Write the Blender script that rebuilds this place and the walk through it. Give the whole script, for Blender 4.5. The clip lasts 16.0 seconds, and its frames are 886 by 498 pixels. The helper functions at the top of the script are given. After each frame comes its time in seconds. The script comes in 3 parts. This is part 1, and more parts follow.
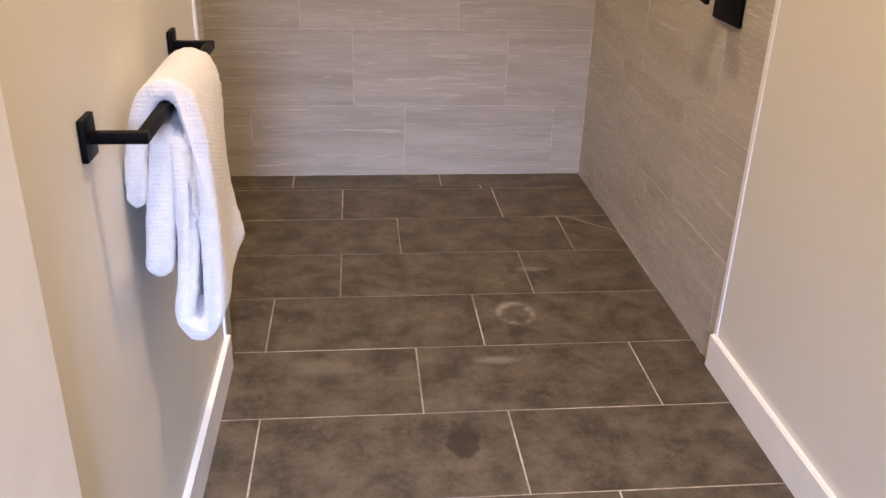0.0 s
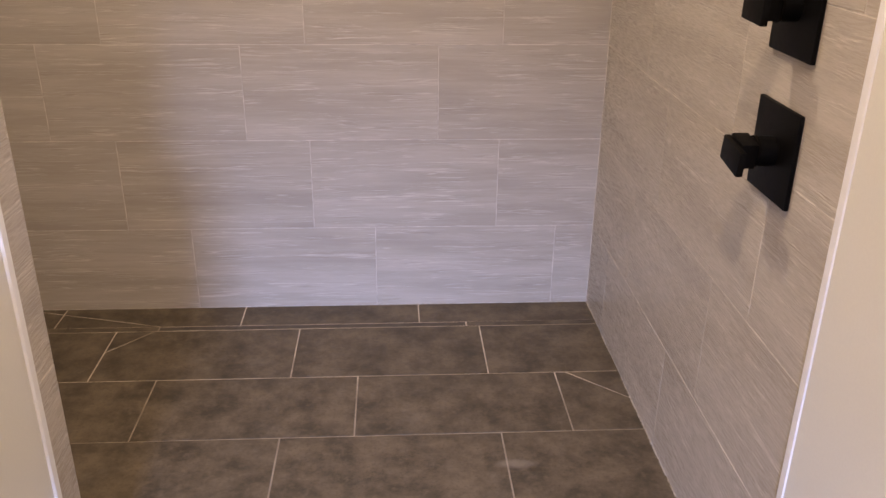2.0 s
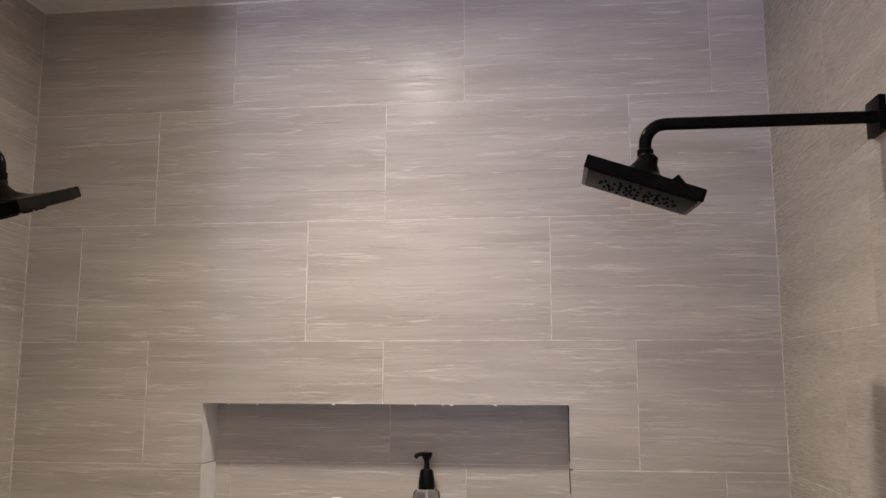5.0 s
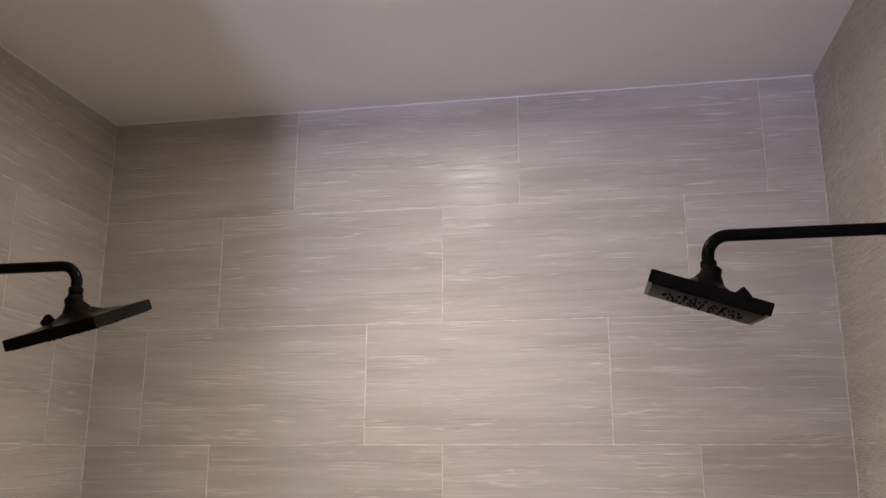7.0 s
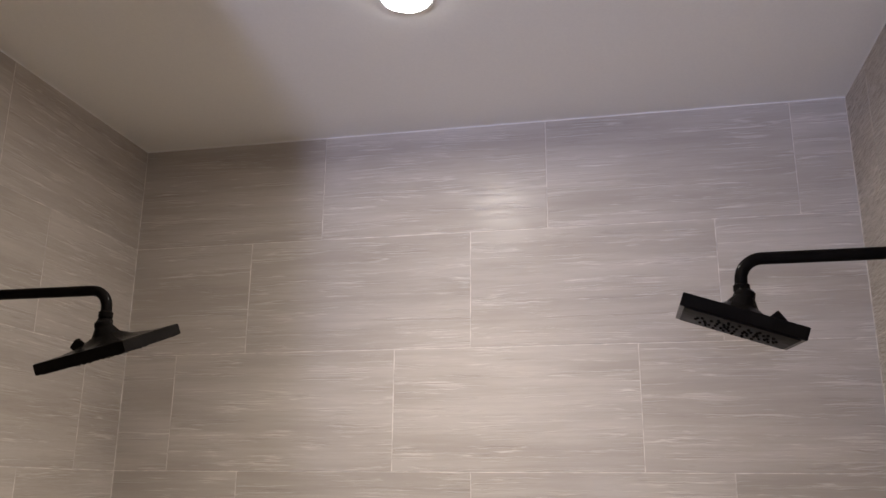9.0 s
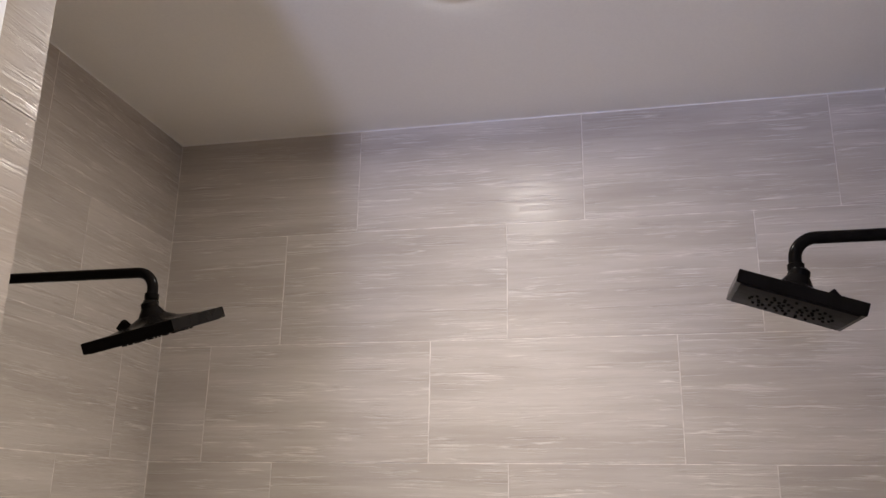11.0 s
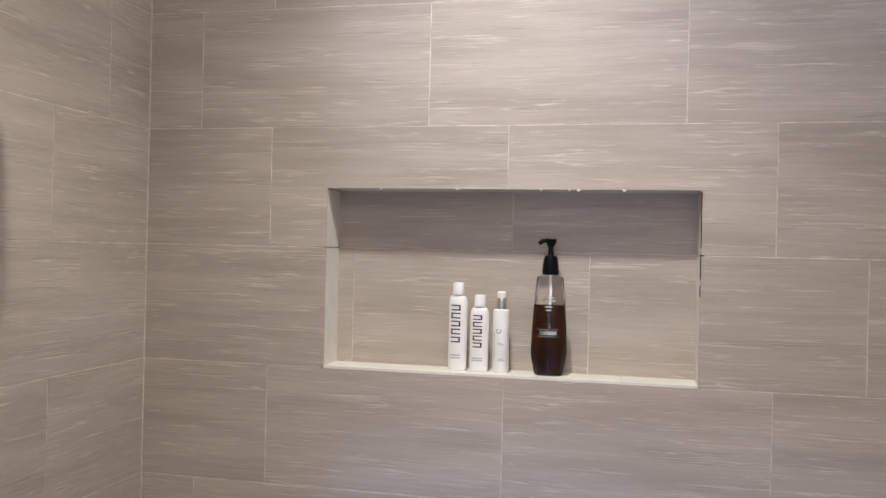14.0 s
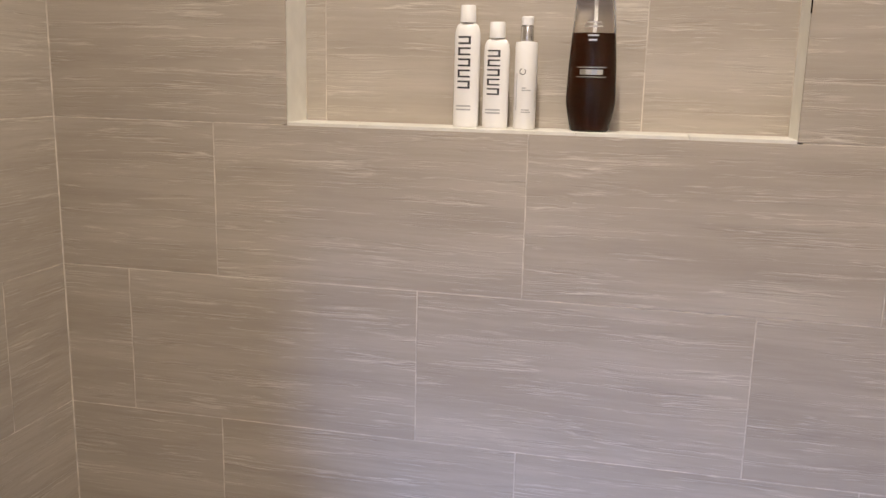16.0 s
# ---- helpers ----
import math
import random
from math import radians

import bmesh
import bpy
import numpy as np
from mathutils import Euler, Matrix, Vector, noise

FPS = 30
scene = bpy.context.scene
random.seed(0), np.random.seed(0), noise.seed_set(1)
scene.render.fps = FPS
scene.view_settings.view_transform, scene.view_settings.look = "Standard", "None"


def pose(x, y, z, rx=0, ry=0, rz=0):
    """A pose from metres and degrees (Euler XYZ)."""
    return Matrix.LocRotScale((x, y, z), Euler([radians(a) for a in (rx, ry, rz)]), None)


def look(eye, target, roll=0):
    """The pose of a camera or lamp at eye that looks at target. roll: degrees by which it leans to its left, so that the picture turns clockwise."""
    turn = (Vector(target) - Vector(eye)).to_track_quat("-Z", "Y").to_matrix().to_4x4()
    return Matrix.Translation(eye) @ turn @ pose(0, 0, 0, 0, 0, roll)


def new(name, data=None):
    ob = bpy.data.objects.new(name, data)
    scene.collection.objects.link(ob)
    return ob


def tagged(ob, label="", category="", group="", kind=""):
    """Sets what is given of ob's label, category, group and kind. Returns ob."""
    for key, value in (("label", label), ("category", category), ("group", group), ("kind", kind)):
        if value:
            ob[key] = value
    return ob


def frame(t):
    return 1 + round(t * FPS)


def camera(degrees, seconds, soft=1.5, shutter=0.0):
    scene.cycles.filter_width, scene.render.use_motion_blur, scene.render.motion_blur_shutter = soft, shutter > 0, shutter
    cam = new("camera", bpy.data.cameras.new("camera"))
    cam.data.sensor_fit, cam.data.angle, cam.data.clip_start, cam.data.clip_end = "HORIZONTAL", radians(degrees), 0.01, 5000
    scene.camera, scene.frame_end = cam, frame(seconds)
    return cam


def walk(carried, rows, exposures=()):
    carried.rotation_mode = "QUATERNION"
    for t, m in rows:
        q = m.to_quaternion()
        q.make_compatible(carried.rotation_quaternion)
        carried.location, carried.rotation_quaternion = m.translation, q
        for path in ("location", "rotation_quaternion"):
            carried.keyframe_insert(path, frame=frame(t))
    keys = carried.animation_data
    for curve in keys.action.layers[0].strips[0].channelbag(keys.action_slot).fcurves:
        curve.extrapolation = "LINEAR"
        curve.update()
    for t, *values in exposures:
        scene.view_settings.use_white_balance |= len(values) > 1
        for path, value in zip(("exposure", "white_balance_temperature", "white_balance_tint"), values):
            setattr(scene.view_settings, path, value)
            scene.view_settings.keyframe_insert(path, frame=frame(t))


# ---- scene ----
cam = camera(55.0, 16.0)
PATH = [
    (0, (0.274, 0.643, 1.24), (0.465, 2.442, 0.389), 1.6),
    (0.5, (0.407, 0.859, 1.251), (0.597, 2.656, 0.393), 1.2),
    (1, (0.513, 1.051, 1.275), (0.696, 2.845, 0.409), 1.0),
    (1.5, (0.523, 1.231, 1.331), (0.688, 3.022, 0.457), 1.0),
    (2, (0.522, 1.328, 1.388), (0.636, 3.156, 0.583), 0.7),
    (2.5, (0.552, 1.421, 1.43), (0.631, 3.32, 0.807), 0.6),
    (3, (0.622, 1.578, 1.482), (0.66, 3.528, 1.041), 0.6),
    (3.5, (0.620, 1.739, 1.530), (0.573, 3.711, 1.236), 0.3),
    (4, (0.621, 1.84, 1.632), (0.473, 3.83, 1.51), -0.0),
    (4.5, (0.655, 1.893, 1.693), (0.455, 3.881, 1.784), -0.0),
    (5, (0.667, 1.914, 1.732), (0.418, 3.876, 2.029), 0.1),
    (7.5, (0.637, 1.88, 1.788), (0.274, 3.785, 2.276), 0.1),
    (8, (0.639, 1.883, 1.789), (0.259, 3.78, 2.293), 0.2),
    (10.3, (0.614, 1.902, 1.756), (0.188, 3.77, 2.33), 0.8),
    (10.5, (0.595, 1.896, 1.749), (0.17, 3.764, 2.325), 0.9),
    (11, (0.565, 1.898, 1.724), (0.137, 3.766, 2.298), 0.9),
    (11.5, (0.565, 1.917, 1.699), (0.141, 3.789, 2.259), 1.0),
    (12, (0.568, 1.919, 1.676), (0.141, 3.811, 2.162), 1.0),
    (12.5, (0.561, 1.93, 1.645), (0.134, 3.844, 2.037), 1.0),
    (13, (0.559, 1.941, 1.604), (0.124, 3.873, 1.884), 1.2),
    (13.5, (0.569, 1.939, 1.555), (0.125, 3.882, 1.715), 1.2),
    (14, (0.556, 1.96, 1.515), (0.117, 3.911, 1.517), 1.3),
    (14.5, (0.546, 2.003, 1.469), (0.111, 3.948, 1.303), 1.3),
    (14.6, (0.534, 2.005, 1.465), (0.112, 3.949, 1.258), 1.3),
    (15, (0.552, 2.104, 1.446), (0.124, 4.03, 1.12), 1.4),
    (15.5, (0.532, 2.291, 1.411), (0.11, 4.207, 1.022), 1.2),
    (16, (0.445, 2.476, 1.307), (0.015, 4.388, 0.909), 1.3),
]
EXPOSURES = [
    (0.0, 0.05, 8200, 12), (0.7, 0.27, 8150, 13), (1.5, 0.34, 7250, 16), (2.5, 0.26, 7000, 16), (3.5, 0.20, 6750, 12), (4.2, 0.05, 6400, 11),
    (5.0, -0.03, 5800, 10), (7.5, -0.06, 5750, 10), (8.0, -0.04, 5750, 10), (10.5, 0.12, 5700, 10), (11.0, 0.12, 5700, 10), (12.0, 0.12, 5680, 10),
    (13.0, 0.17, 5620, 9), (14.5, 0.34, 5550, 8), (15.2, 0.41, 5720, 9), (15.6, 0.39, 5950, 10), (16.0, 0.37, 6350, 9),
]
walk(cam, [(t, look(eye, target, roll)) for t, eye, target, roll in PATH], EXPOSURES)

# ---- plan (metres) ----
X_RIGHT, X_LEFT, X_STUB = 1.203, -0.713, -0.078     # right wall, left shower wall, entry wall with the towel bar
Y_BACK, Y_TRIM_R, Y_TRIM_L, Y_STUB = 4.0, 2.508, 2.570, 2.645
X_STUB_TILE = -0.0745
Y_REAR, Z_CEIL = -1.2, 2.729
ROW0, PITCH, LONG = 1.21, 0.305, 0.614              # niche line, tile course, tile length
NX0, NX1, NZ0, NZ1, NDEPTH = -0.207, 0.705, 1.210, 1.665, 0.10
WIN = (0.08, 0.46, 1.10, 1.90)                        # window opening in the rear wall

# ---- light ----
world = bpy.data.worlds.new("world")
scene.world = world
world.use_nodes = True
wn = world.node_tree.nodes
sky = wn.new("ShaderNodeTexSky")
sky.sky_type, sky.sun_disc = "NISHITA", False
sky.sun_elevation, sky.sun_rotation = radians(35), radians(120)
world.node_tree.links.new(sky.outputs[0], wn["Background"].inputs[0])
wn["Background"].inputs[1].default_value = 0.08


def lamp(name, kind, energy, color, m, **kw):
    data = bpy.data.lights.new(name, kind)
    data.energy, data.color = energy, color
    for k, v in kw.items():
        if k == "shape":
            data.shape = v
        elif k == "size":
            data.size = v
        elif k == "size_y":
            data.size_y = v
        elif k == "spread":
            data.spread = v
    ob = new(name, data)
    ob.matrix_world = m
    return ob


CANS = [(0.242, 3.349), (0.46, 1.62)]
# the shower can throws a wide wash and a tighter beam
for name, energy, spread in (("shower_downlight_wash", 7.6, 172), ("shower_downlight_beam", 6.8, 110)):
    lamp(name, "AREA", energy, (1.0, 0.85, 0.68), look((CANS[0][0], CANS[0][1], Z_CEIL - 0.0035), (CANS[0][0], CANS[0][1], 0)), shape="DISK", size=0.085, spread=radians(spread))
lamp("entry_downlight_lamp", "AREA", 26.2, (1.0, 0.77, 0.53), look((CANS[1][0], CANS[1][1], Z_CEIL - 0.0035), (CANS[1][0], CANS[1][1], 0)), shape="DISK", size=0.11, spread=radians(148))
# the window's light: bright sky comes down through it, light from the bright ground outside goes up through it
WIN_AT = ((WIN[0] + WIN[1]) / 2, Y_REAR - 0.06, (WIN[2] + WIN[3]) / 2)
for name, energy, tint, pitch, spread in (("window_sky_light", 36, (0.34, 0.50, 1.0), -0.59, 52), ("window_ground_light", 14.0, (0.70, 0.70, 1.0), 0.49, 53)):
    lamp(name, "AREA", energy, tint, look(WIN_AT, (WIN_AT[0], WIN_AT[1] + 1, WIN_AT[2] + pitch)), shape="RECTANGLE", size=WIN[1] - WIN[0], size_y=WIN[3] - WIN[2] - 0.1, spread=radians(spread))


# ---- materials ----
class Mat:
    """Short hand for node materials."""

    def __init__(self, name):
        self.m = bpy.data.materials.new(name)
        self.m.use_nodes = True
        self.t = self.m.node_tree
        self.b = self.t.nodes["Principled BSDF"]

    def node(self, kind, **kw):
        n = self.t.nodes.new(kind)
        for k, v in kw.items():
            n.inputs[k].default_value = v
        return n

    def link(self, a, b):
        self.t.links.new(a, b)

    def math(self, op, a, b=None, clamp=False):
        n = self.t.nodes.new("ShaderNodeMath")
        n.operation, n.use_clamp = op, clamp
        for i, v in enumerate((a, b)):
            if v is None:
                continue
            if isinstance(v, (int, float)):
                n.inputs[i].default_value = v
            else:
                self.link(v, n.inputs[i])
        return n.outputs[0]

    def vmul(self, v, s, add=None):
        n = self.t.nodes.new("ShaderNodeVectorMath")
        n.operation = "MULTIPLY_ADD" if add is not None else "MULTIPLY"
        self.link(v, n.inputs[0])
        n.inputs[1].default_value = s
        if add is not None:
            self.link(add, n.inputs[2])
        return n.outputs[0]

    def noise(self, v, scale, detail=4, rough=0.55, dist=0.0):
        n = self.node("ShaderNodeTexNoise", Scale=scale, Detail=detail, Roughness=rough, Distortion=dist)
        self.link(v, n.inputs["Vector"])
        return n.outputs["Fac"]

    def ramp(self, v, lo, hi, a=0.0, b=1.0):
        n = self.node("ShaderNodeMapRange")
        n.interpolation_type = "SMOOTHSTEP"
        self.link(v, n.inputs[0])
        for i, x in enumerate((lo, hi, a, b)):
            n.inputs[1 + i].default_value = x
        return n.outputs[0]

    def mix(self, f, a, b, kind="MIX"):
        n = self.t.nodes.new("ShaderNodeMix")
        n.data_type, n.blend_type = "RGBA", kind
        for sock, v in ((n.inputs[0], f), (n.inputs[6], a), (n.inputs[7], b)):
            if isinstance(v, (int, float)):
                sock.default_value = v
            elif isinstance(v, tuple):
                sock.default_value = (*v, 1)
            else:
                self.link(v, sock)
        return n.outputs[2]

    def coords(self, kind="Object"):
        return self.t.nodes.new("ShaderNodeTexCoord").outputs[kind]

    def place(self):
        return self.t.nodes.new("ShaderNodeNewGeometry").outputs["Position"]

    def rand(self):
        return self.t.nodes.new("ShaderNodeObjectInfo").outputs["Random"]

    def bump(self, h, strength, distance):
        n = self.node("ShaderNodeBump", Strength=strength, Distance=distance)
        self.link(h, n.inputs["Height"])
        self.link(n.outputs[0], self.b.inputs["Normal"])

    def set(self, color=None, rough=None, metal=None, spec=None):
        for key, v in (("Base Color", color), ("Roughness", rough), ("Metallic", metal), ("Specular IOR Level", spec)):
            if v is None:
                continue
            if isinstance(v, (int, float)):
                self.b.inputs[key].default_value = v
            elif isinstance(v, tuple):
                self.b.inputs[key].default_value = (*v, 1)
            else:
                self.link(v, self.b.inputs[key])
        return self.m


def wall_tile_material():
    k = Mat("striated_porcelain")
    r = k.rand()
    off = k.t.nodes.new("ShaderNodeCombineXYZ")
    k.link(k.math("MULTIPLY", r, 71.0), off.inputs[0])
    k.link(k.math("MULTIPLY", r, 173.0), off.inputs[1])
    v = k.vmul(k.coords(), (1, 1, 1), off.outputs[0])
    warp = k.noise(k.vmul(v, (1.6, 3.0, 1)), 1.0, 2)
    wv = k.t.nodes.new("ShaderNodeCombineXYZ")
    ripple = k.noise(k.vmul(v, (34.0, 24.0, 1)), 1.0, 3)
    k.link(k.math("ADD", k.math("MULTIPLY", warp, 0.024), k.math("MULTIPLY", ripple, 0.0055)), wv.inputs[1])
    add = k.t.nodes.new("ShaderNodeVectorMath")
    k.link(v, add.inputs[0])
    k.link(wv.outputs[0], add.inputs[1])
    v = add.outputs[0]
    broad = k.noise(k.vmul(v, (1.5, 13.0, 1)), 1.0, 5, 0.6)
    band = k.noise(k.vmul(v, (2.4, 95.0, 4.1)), 1.0, 6, 0.66)
    fine = k.noise(k.vmul(v, (22.0, 380.0, 1)), 1.0, 4, 0.6)
    patch = k.noise(k.vmul(v, (5.5, 34.0, 2.3)), 1.0, 4, 0.62)
    col = k.mix(k.ramp(broad, 0.3, 0.7), WALL_DARK, WALL_LIGHT)
    col = k.mix(k.ramp(band, 0.38, 0.66, 0.0, 0.2), col, WALL_GRAIN)
    col = k.mix(k.ramp(fine, 0.38, 0.66, 0.0, 0.18), col, WALL_GRAIN)
    height = k.math("MULTIPLY", fine, 0.15)
    # thin wavy veins: a pale line with a dark one under it
    for sx, sy, sz, lo, hi in ((1.2, 44.0, 1.0, 0.44, 0.6), (1.3, 70.0, 9.0, 0.46, 0.62), (2.2, 110.0, 5.0, 0.44, 0.64)):
        n = k.noise(k.vmul(v, (sx, sy, sz)), 1.0, 2.5, 0.5)
        mask = k.ramp(patch, lo, hi)
        pale = k.math("MULTIPLY", k.ramp(k.math("ABSOLUTE", k.math("SUBTRACT", n, 0.50)), 0.001, 0.014, 1.0, 0.0), mask)
        dark = k.math("MULTIPLY", k.ramp(k.math("ABSOLUTE", k.math("SUBTRACT", n, 0.535)), 0.002, 0.016, 1.0, 0.0), mask)
        col = k.mix(k.math("MULTIPLY", pale, 0.5), col, WALL_STREAK)
        col = k.mix(k.math("MULTIPLY", dark, 0.24), col, (0.235, 0.2, 0.165))
        height = k.math("ADD", height, k.math("SUBTRACT", k.math("MULTIPLY", pale, 0.8), dark))
    tone = k.ramp(r, 0.0, 1.0, 0.97, 1.03)
    hsv = k.node("ShaderNodeHueSaturation")
    k.link(tone, hsv.inputs["Value"])
    k.link(col, hsv.inputs["Color"])
    k.bump(k.math("ADD", height, k.math("MULTIPLY", band, 0.35)), 0.24, 0.0010)
    return k.set(hsv.outputs[0], k.ramp(fine, 0.35, 0.7, 0.22, 0.36), spec=0.16)


WALL_DARK, WALL_LIGHT = (0.40, 0.353, 0.298), (0.51, 0.460, 0.396)
WALL_GRAIN, WALL_STREAK = (0.31, 0.270, 0.223), (0.695, 0.652, 0.578)
TILE = wall_tile_material()


def floor_tile_material():
    k = Mat("brown_slate_porcelain")
    p, r = k.place(), k.rand()
    off = k.t.nodes.new("ShaderNodeCombineXYZ")
    k.link(k.math("MULTIPLY", r, 37.0), off.inputs[0])
    k.link(k.math("MULTIPLY", r, 91.0), off.inputs[1])
    v = k.vmul(p, (1, 1, 1), off.outputs[0])
    cloud = k.noise(v, 9.0, 6, 0.68)
    mott = k.noise(v, 38.0, 5, 0.65)
    col = k.mix(k.ramp(cloud, 0.32, 0.7), (0.043, 0.0328, 0.0216), (0.126, 0.0955, 0.0635))
    col = k.mix(k.ramp(mott, 0.45, 0.78, 0.0, 0.75), col, (0.132, 0.103, 0.071))
    speck = k.noise(v, 105.0, 4, 0.7)
    col = k.mix(k.ramp(speck, 0.50, 0.70, 0.0, 0.45), col, (0.038, 0.029, 0.020))
    dust = k.noise(p, 4.3, 6, 0.7)
    col = k.mix(k.ramp(dust, 0.56, 0.8, 0.0, 0.35), col, (0.20, 0.17, 0.14))
    wob = k.noise(p, 16.0, 3)

    def spot(x, y, sx, sy):
        d = k.t.nodes.new("ShaderNodeVectorMath")
        d.operation = "MULTIPLY_ADD"
        k.link(p, d.inputs[0])
        d.inputs[1].default_value, d.inputs[2].default_value = (1 / sx, 1 / sy, 0), (-x / sx, -y / sy, 0)
        ln = k.t.nodes.new("ShaderNodeVectorMath")
        ln.operation = "LENGTH"
        k.link(d.outputs[0], ln.inputs[0])
        return k.math("ADD", ln.outputs["Value"], k.math("MULTIPLY", k.math("SUBTRACT", wob, 0.5), 0.9))

    d = spot(0.725, 2.815, 0.052, 0.062)
    ring = k.math("MULTIPLY", k.ramp(d, 0.6, 0.95), k.ramp(d, 0.95, 1.3, 1.0, 0.0))
    col = k.mix(k.math("MULTIPLY", ring, k.ramp(wob, 0.38, 0.62, 0.08, 0.6)), col, (0.33, 0.29, 0.24))
    col = k.mix(k.ramp(spot(0.83, 3.10, 0.06, 0.02), 0.3, 1.2, 0.45, 0.0), col, (0.24, 0.20, 0.16))
    col = k.mix(k.ramp(spot(0.63, 2.56, 0.07, 0.022), 0.3, 1.2, 0.5, 0.0), col, (0.25, 0.21, 0.17))
    col = k.mix(k.ramp(spot(0.17, 2.55, 0.10, 0.05), 0.2, 1.3, 0.35, 0.0), col, (0.22, 0.18, 0.13))
    wet = k.ramp(spot(0.50, 2.215, 0.042, 0.052), 0.8, 1.1, 0.75, 0.0)
    col = k.mix(wet, col, (0.022, 0.017, 0.013))
    k.bump(k.math("ADD", cloud, k.math("MULTIPLY", mott, 0.5)), 0.3, 0.002)
    return k.set(col, k.ramp(mott, 0.3, 0.7, 0.40, 0.58), spec=0.32)


FLOOR_TILE = floor_tile_material()


def plain(name, color, rough, metal=0.0, spec=0.5, vary=0.06, scale=30.0, bump=0.0, dist=0.001):
    k = Mat(name)
    n = k.noise(k.coords(), scale, 5)
    dark = tuple(c * (1 - vary) for c in color)
    lite = tuple(min(1, c * (1 + vary)) for c in color)
    if bump:
        k.bump(n, bump, dist)
    return k.set(k.mix(k.ramp(n, 0.3, 0.7), dark, lite), k.ramp(n, 0.3, 0.7, rough * 0.92, min(1, rough * 1.08)), metal, spec)


GROUT = plain("pale_grout", (0.57, 0.52, 0.455), 0.9, vary=0.25, scale=24, bump=0.3)

def floor_grout_material():
    k = Mat("tan_floor_grout")
    p = k.place()
    n = k.noise(p, 3.1, 4)
    grit = k.noise(p, 70.0, 4)
    y = k.t.nodes.new("ShaderNodeSeparateXYZ")
    k.link(p, y.inputs[0])
    # the grout is darker in a band from about y = 2.8 to 3.45
    dark_rows = k.math("MULTIPLY", k.ramp(y.outputs[1], 2.75, 2.9), k.ramp(y.outputs[1], 3.38, 3.5, 1.0, 0.0))
    col = k.mix(k.ramp(n, 0.35, 0.65), (0.25, 0.20, 0.15), (0.56, 0.48, 0.39))
    col = k.mix(k.math("MULTIPLY", dark_rows, 0.6), col, (0.13, 0.10, 0.072))
    col = k.mix(k.ramp(grit, 0.4, 0.7, 0.0, 0.5), col, (0.16, 0.125, 0.09))
    k.bump(grit, 0.4, 0.001)
    return k.set(col, 0.9)


FLOOR_GROUT = floor_grout_material()
PAINT = plain("warm_white_wall_paint", (0.69, 0.664, 0.592), 0.6, vary=0.015, scale=220, bump=0.12, dist=0.0006)
CEIL_PAINT = plain("ceiling_paint", (0.86, 0.825, 0.745), 0.75, vary=0.015, scale=160, bump=0.1, dist=0.0006)
TRIM = plain("white_trim_paint", (0.85, 0.83, 0.78), 0.4, vary=0.02, scale=14)
EDGE = plain("white_edge_profile", (0.80, 0.79, 0.78), 0.35, vary=0.02, scale=40)
REVEAL = plain("pale_reveal_tile", (0.72, 0.70, 0.645), 0.42, vary=0.06, scale=18)
BLACK = plain("matte_black_metal", (0.0038, 0.0035, 0.0036), 0.45, 0.0, 0.5, vary=0.2, scale=50)
BRONZE = plain("dark_bronze_metal", (0.005, 0.0043, 0.0038), 0.18, 0.0, 0.3, vary=0.25, scale=30)
for m, ior in ((BLACK, 1.15), (BRONZE, 1.12)):
    m.node_tree.nodes["Principled BSDF"].inputs["IOR"].default_value = ior
RUBBER = plain("black_rubber", (0.003, 0.0028, 0.0026), 0.7, 0.0, 0.05, vary=0.2)
FACE = plain("dark_spray_face", (0.0075, 0.0063, 0.0052), 0.42, vary=0.3, scale=60)
FACE.node_tree.nodes["Principled BSDF"].inputs["IOR"].default_value = 1.09
WHITE_PLASTIC = plain("white_plastic", (0.88, 0.87, 0.86), 0.3, vary=0.015)
INK = plain("dark_grey_ink", (0.035, 0.034, 0.04), 0.5)
PALE_INK = plain("pale_grey_ink", (0.45, 0.45, 0.46), 0.5)
SILVER = plain("silver_cap", (0.62, 0.61, 0.60), 0.22, 0.9)
PUMP_BLACK = plain("black_pump_plastic", (0.004, 0.004, 0.004), 0.35, 0.0, 0.12)
CAULK = plain("chipped_caulk", (0.40, 0.35, 0.29), 0.8, vary=0.3, scale=60)
CAULK_WHITE = plain("white_caulk", (0.78, 0.75, 0.70), 0.5, vary=0.05)
DRAIN = plain("dark_drain_steel", (0.085, 0.068, 0.052), 0.6, 0.3, vary=0.3)


def towel_material():
    k = Mat("white_terry")
    v = k.coords()
    loops = k.noise(v, 300.0, 3, 0.65)
    lump = k.noise(v, 60.0, 3)
    sep = k.t.nodes.new("ShaderNodeSeparateXYZ")
    k.link(v, sep.inputs[0])
    rib = k.math("SINE", k.math("ADD", k.math("MULTIPLY", k.math("ADD", sep.outputs[2], k.math("MULTIPLY", sep.outputs[1], 0.35)), 900.0), k.math("MULTIPLY", lump, 2.6)))
    h = k.math("ADD", k.math("ADD", k.math("MULTIPLY", loops, 1.0), k.math("MULTIPLY", lump, 0.35)), k.math("MULTIPLY", rib, 0.09))
    k.bump(h, 0.75, 0.0026)
    k.b.inputs["Sheen Weight"].default_value = 0.4
    return k.set(k.mix(k.ramp(lump, 0.3, 0.7), (0.64, 0.62, 0.60), (0.70, 0.68, 0.66)), 0.95, spec=0.1)


TERRY = towel_material()


